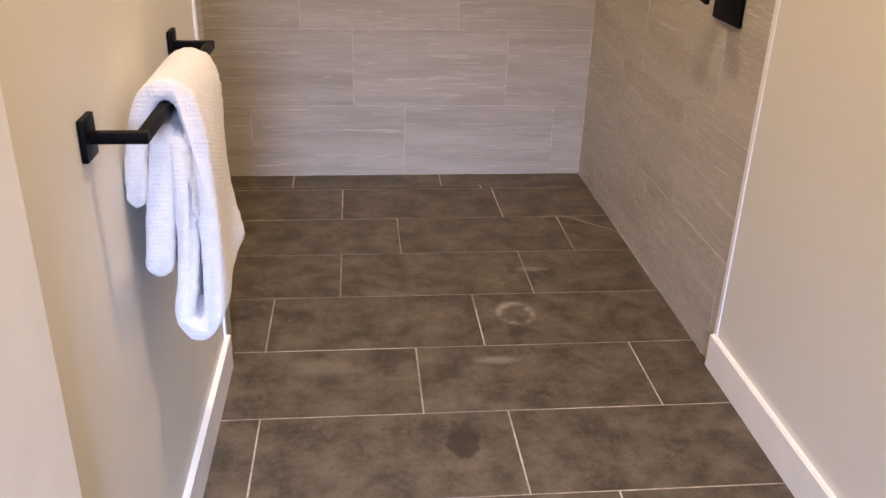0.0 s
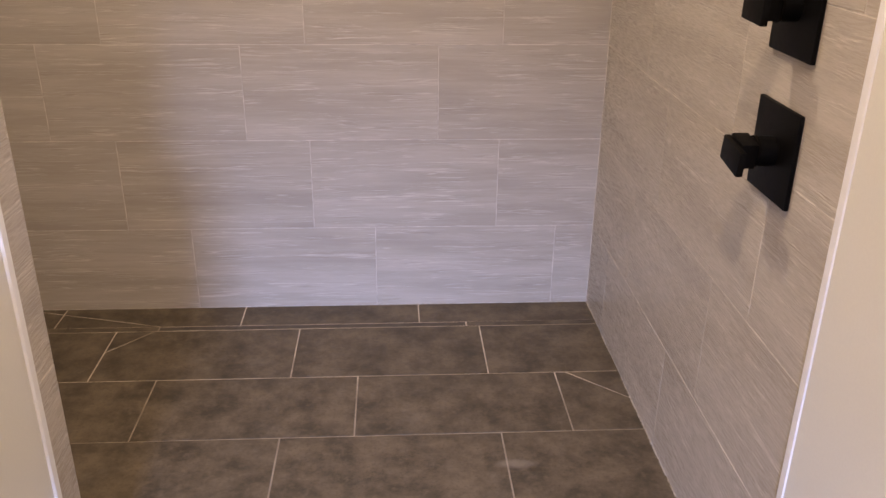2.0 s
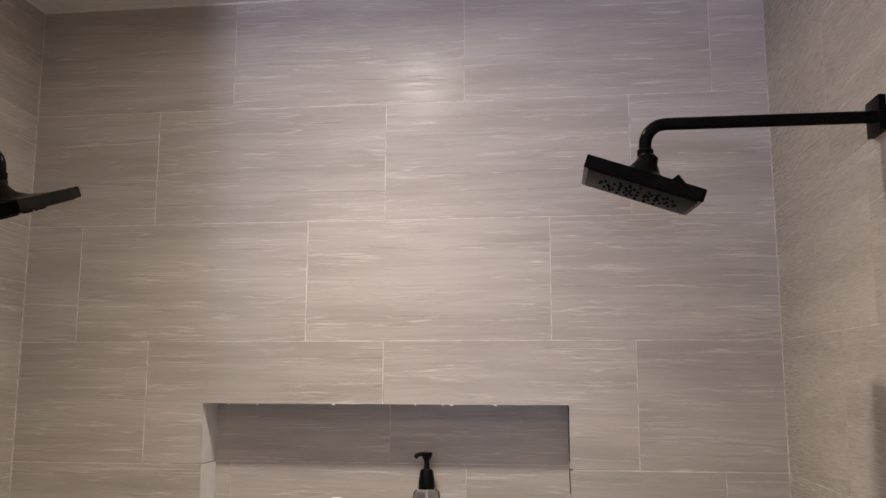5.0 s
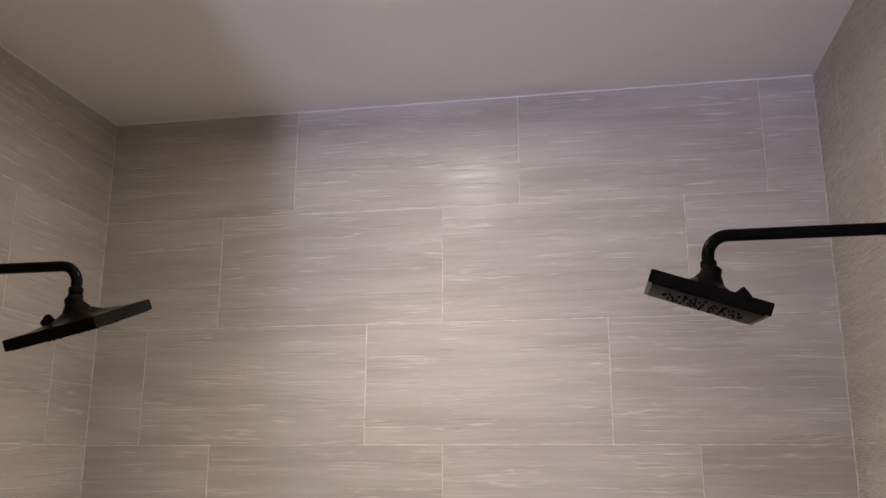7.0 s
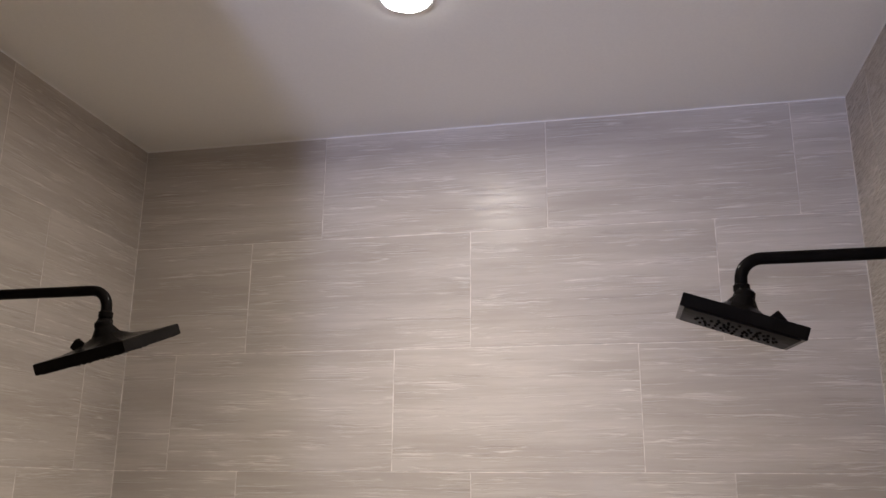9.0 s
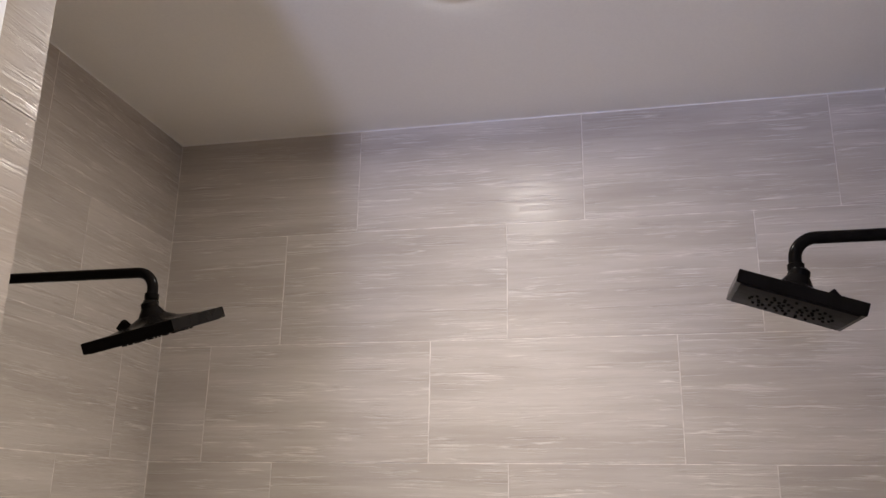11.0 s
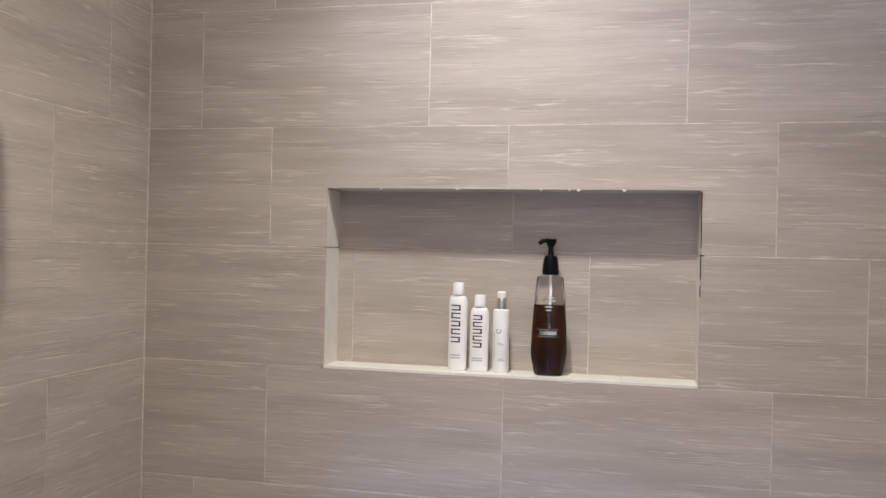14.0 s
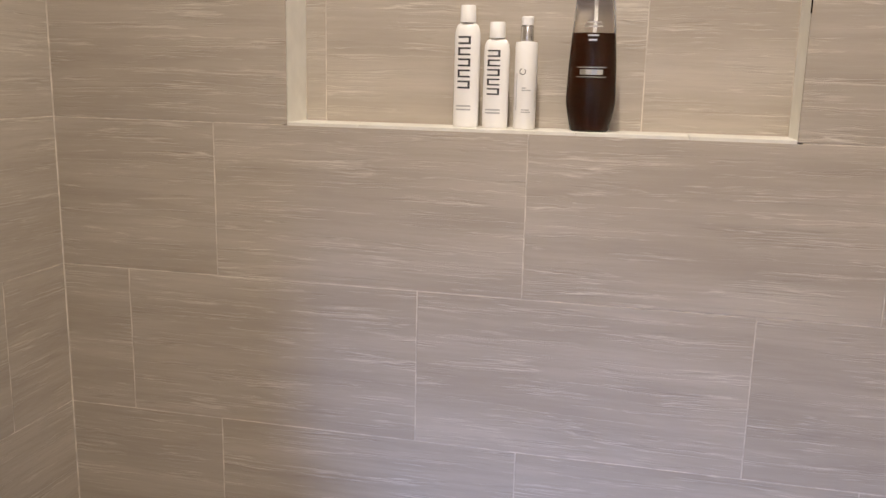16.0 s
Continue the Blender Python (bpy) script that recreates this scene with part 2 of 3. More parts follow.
def glass_material(name, color, rough=0.03, ior=1.45):
    k = Mat(name)
    k.b.inputs["Transmission Weight"].default_value = 1.0
    k.b.inputs["IOR"].default_value = ior
    n = k.noise(k.coords(), 14.0, 2)
    return k.set(k.mix(k.ramp(n, 0.3, 0.7), color, tuple(c * 0.96 for c in color)), rough)


CLEAR = glass_material("clear_plastic", (0.93, 0.92, 0.90), 0.03, 1.32)
AMBER = plain("dark_amber_gel", (0.019, 0.0042, 0.0013), 0.08, 0.0, 0.12, vary=0.3, scale=20)
AMBER.node_tree.nodes["Principled BSDF"].inputs["Coat Weight"].default_value = 0.1


def glow_material(name, color, strength):
    k = Mat(name)
    k.b.inputs["Emission Color"].default_value = (*color, 1)
    k.b.inputs["Emission Strength"].default_value = strength
    return k.set((0.9, 0.9, 0.88), 0.5)


LENS = glow_material("lit_lens", (1.0, 0.91, 0.80), 26.0)


# ---- mesh helpers ----
def box(bm, x0, x1, y0, y1, z0, z1):
    v = [bm.verts.new((x, y, z)) for x in (x0, x1) for y in (y0, y1) for z in (z0, z1)]
    for f in ((0, 1, 3, 2), (4, 6, 7, 5), (0, 4, 5, 1), (2, 3, 7, 6), (0, 2, 6, 4), (1, 5, 7, 3)):
        bm.faces.new([v[i] for i in f])
    return v


def rounded_box(x0, x1, y0, y1, z0, z1, r=0.003, seg=2):
    bm = bmesh.new()
    box(bm, x0, x1, y0, y1, z0, z1)
    bmesh.ops.bevel(bm, geom=bm.edges[:], offset=r, segments=seg, affect="EDGES", profile=0.6)
    return bm


def lathe(profile, seg=32):
    """A closed solid of revolution round z from (radius, height) pairs."""
    bm = bmesh.new()
    rings = []
    for r, z in profile:
        if r < 1e-6:
            rings.append([bm.verts.new((0, 0, z))])
        else:
            rings.append([bm.verts.new((r * math.cos(2 * math.pi * i / seg), r * math.sin(2 * math.pi * i / seg), z)) for i in range(seg)])
    for a, b in zip(rings, rings[1:]):
        for i in range(seg):
            j = (i + 1) % seg
            if len(a) == 1 and len(b) > 1:
                bm.faces.new((a[0], b[j], b[i]))
            elif len(b) == 1 and len(a) > 1:
                bm.faces.new((a[i], a[j], b[0]))
            elif len(a) > 1:
                bm.faces.new((a[i], a[j], b[j], b[i]))
    for ring, flip in ((rings[0], True), (rings[-1], False)):
        if len(ring) > 1:
            bm.faces.new(ring[::-1] if flip else ring)
    bmesh.ops.recalc_face_normals(bm, faces=bm.faces[:])
    return bm


def tube(points, radius, seg=16):
    """A capped round tube along points."""
    bm = bmesh.new()
    pts = [Vector(p) for p in points]
    rings = []
    up = None
    for i, p in enumerate(pts):
        d = (pts[min(i + 1, len(pts) - 1)] - pts[max(i - 1, 0)]).normalized()
        if up is None:
            up = d.orthogonal().normalized()
        up = (up - d * up.dot(d)).normalized()
        s = d.cross(up)
        rings.append([bm.verts.new(p + radius * (math.cos(a) * up + math.sin(a) * s)) for a in [2 * math.pi * k / seg for k in range(seg)]])
    for a, b in zip(rings, rings[1:]):
        for i in range(seg):
            bm.faces.new((a[i], a[(i + 1) % seg], b[(i + 1) % seg], b[i]))
    bm.faces.new(rings[0][::-1]), bm.faces.new(rings[-1])
    bmesh.ops.recalc_face_normals(bm, faces=bm.faces[:])
    return bm


def mesh_of(name, bm, material, smooth=0.6):
    me = bpy.data.meshes.new(name)
    bmesh.ops.recalc_face_normals(bm, faces=bm.faces[:])
    if smooth:
        for f in bm.faces:
            f.smooth = True
        for e in bm.edges:
            if len(e.link_faces) == 2 and e.calc_face_angle(0) > smooth:
                e.smooth = False
    bm.to_mesh(me)
    bm.free()
    me.materials.append(material)
    return me


def part(name, bm, material, parent=None, label="", smooth=0.6):
    ob = new(name, mesh_of(name, bm, material, smooth))
    ob.parent = parent
    return tagged(ob, label)


def thing(name, label, category, at=(0, 0, 0), group=""):
    ob = new(name)
    ob.empty_display_size = 0.05
    ob.location = at
    return tagged(ob, label, category, group)


def structure(name, bm, material, label, category):
    return tagged(part(name, bm, material, None, smooth=0.0), label, category, kind="structure")


# ---- shell ----
T = 0.12      # wall thickness
G = 0.0007    # depth of the joints behind the tile faces

bm = bmesh.new()
box(bm, X_LEFT - T, X_RIGHT + T, Y_REAR - T, Y_BACK + 0.24, -0.15, -0.0012)
floor = structure("floor", bm, FLOOR_GROUT, "tan grout bed of the dark tiled floor", "floor")

bm = bmesh.new()
box(bm, X_LEFT - T, X_RIGHT + T, Y_REAR - T, Y_BACK + 0.24, Z_CEIL, Z_CEIL + 0.1)
structure("ceiling", bm, CEIL_PAINT, "smooth painted off-white ceiling", "ceiling")

bm = bmesh.new()
yb, ye = Y_BACK + G, Y_BACK + 0.24
box(bm, X_LEFT - T, NX0 - 0.008, yb, ye, -0.15, Z_CEIL)
box(bm, NX1 + 0.008, X_RIGHT + T, yb, ye, -0.15, Z_CEIL)
box(bm, NX0 - 0.008, NX1 + 0.008, yb, ye, -0.15, NZ0 - 0.003)
box(bm, NX0 - 0.008, NX1 + 0.008, yb, ye, NZ1 + 0.008, Z_CEIL)
box(bm, NX0 - 0.008, NX1 + 0.008, Y_BACK + NDEPTH + G, ye, NZ0 - 0.003, NZ1 + 0.008)
wall_north = structure("wall_north", bm, GROUT, "back shower wall of striated beige porcelain tiles with a niche", "wall")

bm = bmesh.new()
box(bm, X_RIGHT + G, X_RIGHT + T, Y_TRIM_R, Y_BACK + G, -0.15, Z_CEIL)
wall_east = structure("wall_east", bm, GROUT, "shower side wall of striated beige porcelain tiles", "wall")
bm = bmesh.new()
box(bm, X_RIGHT, X_RIGHT + T, Y_REAR, Y_TRIM_R, -0.15, Z_CEIL)
structure("wall_east_painted", bm, PAINT, "plain wall painted warm white", "wall")
bm = bmesh.new()
box(bm, X_LEFT - T, X_LEFT - G, Y_STUB - 0.2, Y_BACK + G, -0.15, Z_CEIL)
wall_west = structure("wall_west", bm, GROUT, "far side shower wall of striated beige tiles", "wall")
bm = bmesh.new()
box(bm, X_LEFT - G, X_STUB_TILE - G, Y_TRIM_L + 0.001, Y_STUB - G, -0.15, Z_CEIL)
wall_stub = structure("wall_stub", bm, GROUT, "tiled end of the entry wall beside the shower", "wall")
bm = bmesh.new()
box(bm, X_STUB - 0.5, X_STUB, Y_REAR, Y_TRIM_L, -0.15, Z_CEIL)
structure("wall_west_painted", bm, PAINT, "plain entry wall painted warm white, with the towel bar", "wall")
bm = bmesh.new()
box(bm, X_STUB - 0.5, WIN[0], Y_REAR - T, Y_REAR, -0.15, Z_CEIL)
box(bm, WIN[1], X_RIGHT + T, Y_REAR - T, Y_REAR, -0.15, Z_CEIL)
box(bm, WIN[0], WIN[1], Y_REAR - T, Y_REAR, -0.15, WIN[2])
box(bm, WIN[0], WIN[1], Y_REAR - T, Y_REAR, WIN[3], Z_CEIL)
structure("wall_south", bm, PAINT, "plain painted rear wall with a window opening", "wall")

# trims: white edge profiles, baseboards, door casing
bm = rounded_box(X_RIGHT - 0.0035, X_RIGHT + 0.004, Y_TRIM_R - 0.016, Y_TRIM_R + 0.002, 0.0, Z_CEIL - 0.001, 0.0015)
structure("trim_east", bm, EDGE, "slim white edge profile between tile and paint", "trim")
bm = rounded_box(X_STUB - 0.002, X_STUB_TILE + 0.002, Y_TRIM_L - 0.016, Y_TRIM_L + 0.002, 0.0, Z_CEIL - 0.001, 0.0015)
structure("trim_west", bm, EDGE, "slim white edge profile between tile and paint", "trim")


def baseboard(name, x0, x1, y0, y1):
    bm = bmesh.new()
    box(bm, x0, x1, y0, y1, 0.001, 0.098)
    bmesh.ops.bevel(bm, geom=[e for e in bm.edges if all(v.co.z > 0.09 for v in e.verts)], offset=0.003, segments=2, affect="EDGES")
    structure(name, bm, TRIM, "plain white painted wooden baseboard", "baseboard")


baseboard("baseboard_east", X_RIGHT - 0.014, X_RIGHT + 0.002, Y_REAR + 0.001, Y_TRIM_R - 0.001)
baseboard("baseboard_west", X_STUB - 0.002, X_STUB + 0.014, 1.4715, Y_TRIM_L - 0.001)
bm = rounded_box(X_STUB - 0.002, X_STUB + 0.018, 1.28, 1.470, 0.001, 2.12, 0.006)
box(bm, X_STUB - 0.002, X_STUB + 0.018, 0.45, 0.54, 0.001, 2.12)
box(bm, X_STUB - 0.002, X_STUB + 0.018, 0.541, 1.279, 2.03, 2.12)
structure("trim_door", bm, TRIM, "flat white painted door casing", "trim")
bm = rounded_box(X_STUB - 0.001, X_STUB + 0.006, 0.543, 1.277, 0.008, 2.028, 0.002)
structure("door_1", bm, TRIM, "closed flush white painted door", "door")


# ---- tiles ----
def clip(poly, a, b, c):
    """The part of a polygon in which a*x + b*y <= c."""
    out = []
    for p, q in zip(poly, poly[1:] + poly[:1]):
        dp, dq = a * p[0] + b * p[1] - c, a * q[0] + b * q[1] - c
        if dp <= 0:
            out.append(p)
        if (dp < 0 < dq) or (dq < 0 < dp):
            s = dp / (dp - dq)
            out.append((p[0] + s * (q[0] - p[0]), p[1] + s * (q[1] - p[1])))
    return out


MESHES = {}


def prism(poly, depth, material, lip=0.0006):
    """A slab with a small chamfer, its face at z = 0 of its own space."""
    key = (tuple((round(x, 4), round(y, 4)) for x, y in poly), depth, material.name)
    if key in MESHES:
        return MESHES[key]
    cx, cy = sum(p[0] for p in poly) / len(poly), sum(p[1] for p in poly) / len(poly)
    n = len(poly)
    verts = [(x, y, -depth) for x, y in poly] + [(x, y, -lip) for x, y in poly]
    for x, y in poly:
        d = math.hypot(x - cx, y - cy)
        s = (d - 1.3 * lip) / d
        verts.append((cx + (x - cx) * s, cy + (y - cy) * s, 0))
    faces = [tuple(range(2 * n, 3 * n))]
    for i in range(n):
        j = (i + 1) % n
        faces += [(i, j, n + j, n + i), (n + i, n + j, 2 * n + j, 2 * n + i)]
    me = bpy.data.meshes.new("tile")
    me.from_pydata(verts, [], faces)
    me.materials.append(material)
    MESHES[key] = me
    return me


def lay(poly, parent, origin, u, v, material, depth=0.005, lift=0.0, name="tile"):
    """One tile: a polygon in the wall's own (u, v) metres."""
    if len(poly) < 3:
        return None
    cx, cy = (min(p[0] for p in poly) + max(p[0] for p in poly)) / 2, (min(p[1] for p in poly) + max(p[1] for p in poly)) / 2
    u, v = Vector(u), Vector(v)
    n = u.cross(v)
    at = Vector(origin) + u * cx + v * cy + n * lift
    ob = new(name, prism([(x - cx, y - cy) for x, y in poly], depth, material))
    ob.matrix_world = Matrix((u, v, n)).transposed().to_4x4()
    ob.matrix_world.translation = at
    ob.matrix_basis = Matrix.Translation(at) @ Matrix((u, v, n)).transposed().to_4x4()
    ob.parent = parent
    return ob


def rect(x0, x1, y0, y1):
    return [(x0, y0), (x1, y0), (x1, y1), (x0, y1)]


# first joint of each course, counted from the floor; the courses run on round the corners
BACK_JOINTS = (-0.155, -0.36, -0.56, -0.36, -0.165, -0.36, -0.56, -0.36, -0.158)
COURSES = [(max(0.0, ROW0 + (k - 4) * PITCH), min(Z_CEIL, ROW0 + (k - 3) * PITCH)) for k in range(9)]
J = 0.0011    # half a joint


def course_tiles(parent, origin, u, v, lo, hi, joints, holes=()):
    for (z0, z1), j in zip(COURSES, joints):
        cuts = [lo] + [x for x in (j + LONG * k for k in range(-12, 13)) if lo + 0.012 < x < hi - 0.012] + [hi]
        for a, b in zip(cuts, cuts[1:]):
            a, b = (a + J if a > lo else a), (b - J if b < hi else b)
            za, zb = z0 + (J if z0 > 0 else 0.002), z1 - J
            pieces = [rect(a, b, za, zb)]
            for hx0, hx1, hz0, hz1 in holes:
                cut = []
                for p in pieces:
                    px0, px1 = min(q[0] for q in p), max(q[0] for q in p)
                    pz0, pz1 = min(q[1] for q in p), max(q[1] for q in p)
                    if px1 <= hx0 or px0 >= hx1 or pz1 <= hz0 or pz0 >= hz1:
                        cut.append(p)
                        continue
                    notch = []
                    if pz1 > hz1:
                        notch.append(rect(px0, px1, max(hz1, pz0), pz1))
                        pz1 = hz1
                    if px0 < hx0:
                        notch.append(rect(px0, hx0, pz0, pz1))
                    if px1 > hx1:
                        notch.append(rect(hx1, px1, pz0, pz1))
                    cut += notch
                pieces = cut
            for p in pieces:
                lay(p, parent, origin, u, v, TILE, lift=random.uniform(-0.0003, 0.0003))


def build_tiles():
    course_tiles(wall_north, (0, Y_BACK, 0), (1, 0, 0), (0, 0, 1), X_LEFT, X_RIGHT, BACK_JOINTS, [(NX0, NX1, NZ0, NZ1)])
    # niche back: the same courses set back
    for (z0, z1), j in ((COURSES[4], BACK_JOINTS[4]), (COURSES[5], BACK_JOINTS[5])):
        cuts = [NX0] + [x for x in (j + LONG * k for k in range(4)) if NX0 + 0.01 < x < NX1 - 0.01] + [NX1]
        for a, b in zip(cuts, cuts[1:]):
            lay(rect(a + J, b - J, max(z0, NZ0) + J, min(z1, NZ1) - J), wall_north, (0, Y_BACK + NDEPTH, 0), (1, 0, 0), (0, 0, 1), TILE)
    # niche reveals
    for a, b in ((0.0, 0.305), (0.305, NZ1 - NZ0)):
        lay(rect(0.0012, NDEPTH, a + J, b - J), wall_north, (NX0, Y_BACK, NZ0), (0, 1, 0), (0, 0, 1), REVEAL, 0.007)
        lay(rect(-NDEPTH, -0.0012, a + J, b - J), wall_north, (NX1, Y_BACK, NZ0), (0, -1, 0), (0, 0, 1), REVEAL, 0.007)
    xs = [NX0, -0.065, 0.13, 0.335, 0.53, NX1]
    for a, b in zip(xs, xs[1:]):
        lay(rect(a + 0.0005, b - 0.0005, 0.0006, NDEPTH), wall_north, (0, Y_BACK, NZ0 + 0.005), (1, 0, 0), (0, 1, 0), REVEAL, 0.007)
        lay(rect(a + J, b - J, -NDEPTH, -0.0012), wall_north, (0, Y_BACK, NZ1), (1, 0, 0), (0, -1, 0), REVEAL, 0.007)
    for x in (-0.065, 0.13, 0.335, 0.53, 0.402, 0.424, -0.14):
        bm = bmesh.new()
        w = random.uniform(0.0012, 0.004)
        box(bm, x - w, x + w, Y_BACK - 0.0006, Y_BACK + 0.002, NZ1 - 0.0035, NZ1 + 0.001)
        part("grout_crumb", bm, CAULK_WHITE, wall_north, smooth=0)
    for a, b in ((0.21, 0.235), (0.25, 0.31), (0.322, 0.452)):
        bm = bmesh.new()
        box(bm, NX1 - 0.0011, NX1 + 0.0009, Y_BACK - 0.0006, Y_BACK + 0.002, NZ0 + a, NZ0 + b)
        part("open_joint", bm, RUBBER, wall_north, smooth=0)
    # side walls: u runs along y
    course_tiles(wall_east, (X_RIGHT, 0, 0), (0, -1, 0), (0, 0, 1), -Y_BACK, -Y_TRIM_R - 0.002, EAST_JOINTS)
    course_tiles(wall_west, (X_LEFT, 0, 0), (0, 1, 0), (0, 0, 1), Y_STUB, Y_BACK, WEST_JOINTS)
    course_tiles(wall_stub, (X_STUB_TILE, 0, 0), (0, 1, 0), (0, 0, 1), Y_TRIM_L + 0.002, Y_STUB, STUB_JOINTS)
    course_tiles(wall_stub, (0, Y_STUB, 0), (-1, 0, 0), (0, 0, 1), -X_STUB_TILE, -X_LEFT, STUB_JOINTS)
    build_floor()


EAST_JOINTS = (-3.775, -2.94, -2.745, -2.95, -3.165, -2.975, -2.79, -2.97, -3.82)
WEST_JOINTS = (3.43, 3.62, 3.822, 3.62, 3.43, 3.621, 3.825, 3.617, 3.43)
STUB_JOINTS = (0.1,) * 9

FLOOR_ROWS = [(2.635 + 0.3003 * k, 2.635 + 0.3003 * (k + 1)) for k in range(-16, 4)]
FLOOR_JOINTS = {-3: 0.22, -2: 0.027, -1: 0.418, 0: 0.012, 1: 0.208, 2: 0.407, 3: 0.205}
FJ = 0.0021


def build_floor():
    u, v = (1, 0, 0), (0, 1, 0)
    folds = [((-0.26, 3.848), (-0.402, 3.694)), ((-0.26, 3.868), (-0.70, 3.99)), ((1.088, 3.491), (1.209, 3.382))]
    for k, (y0, y1) in zip(range(-16, 4), FLOOR_ROWS):
        j = FLOOR_JOINTS.get(k, (0.1, 0.3, 0.5)[k % 3])
        lo, hi = (X_LEFT if y1 > Y_STUB + 0.01 else X_STUB - 0.01), X_RIGHT
        y0, y1 = max(y0, Y_REAR), y1
        cuts = [lo] + [x for x in (j + 0.598 * i for i in range(-4, 5)) if lo + 0.02 < x < hi - 0.02] + [hi]
        for a, b in zip(cuts, cuts[1:]):
            polys = [rect(a + FJ if a > lo else a, b - FJ if b < hi else b, y0 + FJ, y1 - FJ)]
            for (px, py), (qx, qy) in folds:
                x0, x1 = min(px, qx), max(px, qx)
                if b <= x0 + 0.02 or a >= x1 - 0.02 or y1 <= min(py, qy) or y0 >= max(py, qy):
                    continue
                na, nb = qy - py, px - qx
                ln = math.hypot(na, nb)
                na, nb = na / ln, nb / ln
                c = na * px + nb * py
                polys = [h for p in polys for h in (clip(p, na, nb, c - FJ * 1.1), clip(p, -na, -nb, -c - FJ * 1.1))]
            for p in polys:
                lay(p, floor, (0, 0, 0), u, v, FLOOR_TILE, 0.008, random.uniform(-0.0004, 0.0004))
    # strip behind the drain, with the mitre cut that runs to the corner
    cuts = [X_LEFT, -0.605, 0.004, 0.603, X_RIGHT]
    (px, py), (qx, qy) = folds[1]
    na, nb = qy - py, px - qx
    ln = math.hypot(na, nb)
    na, nb = na / ln, nb / ln
    c = na * px + nb * py
    for a, b in zip(cuts, cuts[1:]):
        strip = rect(a + FJ, b - FJ, 3.868, Y_BACK - 0.001)
        for p in (clip(strip, na, nb, c - FJ), clip(strip, -na, -nb, -c - FJ)) if b < 0.1 else (strip,):
            lay(p, floor, (0, 0, 0), u, v, FLOOR_TILE, 0.008)
    lay(rect(X_LEFT, -0.262, 3.838, 3.865), floor, (0, 0, 0), u, v, FLOOR_TILE, 0.008)
    lay(rect(0.764, X_RIGHT, 3.838, 3.865), floor, (0, 0, 0), u, v, FLOOR_TILE, 0.008)


# caulk beads in the corners
def bead(name, a, b, r, material, label):
    bm = tube([a, tuple((p + q) / 2 for p, q in zip(a, b)), b], r, 8)
    structure(name, bm, material, label, "caulk")


bead("trim_caulk_back", (X_LEFT, Y_BACK, Z_CEIL - 0.0005), (X_RIGHT, Y_BACK, Z_CEIL - 0.0005), 0.0021, CAULK_WHITE, "thin white caulk line under the ceiling")
bead("trim_caulk_west", (X_LEFT, Y_STUB, Z_CEIL - 0.0005), (X_LEFT, Y_BACK, Z_CEIL - 0.0005), 0.0021, CAULK_WHITE, "thin white caulk line under the ceiling")
bead("trim_caulk_east", (X_RIGHT, Y_TRIM_R, Z_CEIL - 0.0005), (X_RIGHT, Y_BACK, Z_CEIL - 0.0005), 0.0021, CAULK_WHITE, "thin white caulk line under the ceiling")
bead("trim_corner_west", (X_LEFT, Y_BACK, 0), (X_LEFT, Y_BACK, Z_CEIL - 0.003), 0.0018, GROUT, "pale grout line in the wall corner")
bead("trim_corner_east", (X_RIGHT, Y_BACK, 0), (X_RIGHT, Y_BACK, Z_CEIL - 0.003), 0.0018, GROUT, "pale grout line in the wall corner")


def chipped_joint(name, x0, y0, x1, y1, label):
    """Broken bits of grout along the foot of a wall."""
    bm = bmesh.new()
    n = int(math.hypot(x1 - x0, y1 - y0) / 0.012)
    for k in range(n):
        s = (k + random.random()) / n
        if noise.noise(Vector((s * 9, x0 * 3, y0))) < 0.02:
            continue
        cx, cy = x0 + (x1 - x0) * s, y0 + (y1 - y0) * s
        w, h = random.uniform(0.0015, 0.006), random.uniform(0.0008, 0.0024)
        dx, dy = (w, 0.0022) if abs(x1 - x0) > abs(y1 - y0) else (0.0022, w)
        box(bm, cx - dx, cx + dx, cy - dy, cy + dy, -0.001, h)
    tagged(structure(name, bm, CAULK, label, "grout"), kind="structure")


chipped_joint("trim_foot_east", X_RIGHT - 0.001, Y_TRIM_R + 0.05, X_RIGHT - 0.001, Y_BACK, "chipped pale grout along the foot of the wall")
chipped_joint("trim_foot_north", X_LEFT, Y_BACK - 0.001, X_RIGHT, Y_BACK - 0.001, "chipped pale grout along the foot of the wall")

# linear drain
def linear_drain():
    d = thing("linear_drain", "dark tile-in linear drain set in the shower floor", "drain", (0.25, 3.852, -0.0012))
    bm = bmesh.new()
    box(bm, -0.508, 0.508, -0.0125, 0.0125, 0, 0.0003)
    part("channel", bm, DRAIN, d, smooth=0)
    for y in (-0.0095, 0.0095):
        bm = bmesh.new()
        box(bm, -0.508, 0.508, y - 0.0012, y + 0.0012, 0.0003, 0.0012)
        part("rim", bm, DRAIN, d, smooth=0)
    return d


linear_drain()


# ---- ceiling downlights ----
def downlight(at):
    d = thing("recessed_downlight", "round white recessed ceiling downlight, lit", "ceiling light", (at[0], at[1], Z_CEIL), "ceiling downlights")
    part("trim_ring", lathe([(0.048, -0.0005), (0.056, -0.0005), (0.057, -0.0025), (0.055, -0.005), (0.050, -0.0055), (0.048, -0.004), (0.047, -0.002), (0.0, -0.002)], 40), TRIM, d)
    part("lens", lathe([(0.0475, -0.0038), (0.0475, -0.0064), (0.042, -0.0094), (0.024, -0.0112), (0, -0.0118)], 40), LENS, d, "glowing frosted lens").visible_shadow = False
    return d


for c in CANS:
    downlight(c)


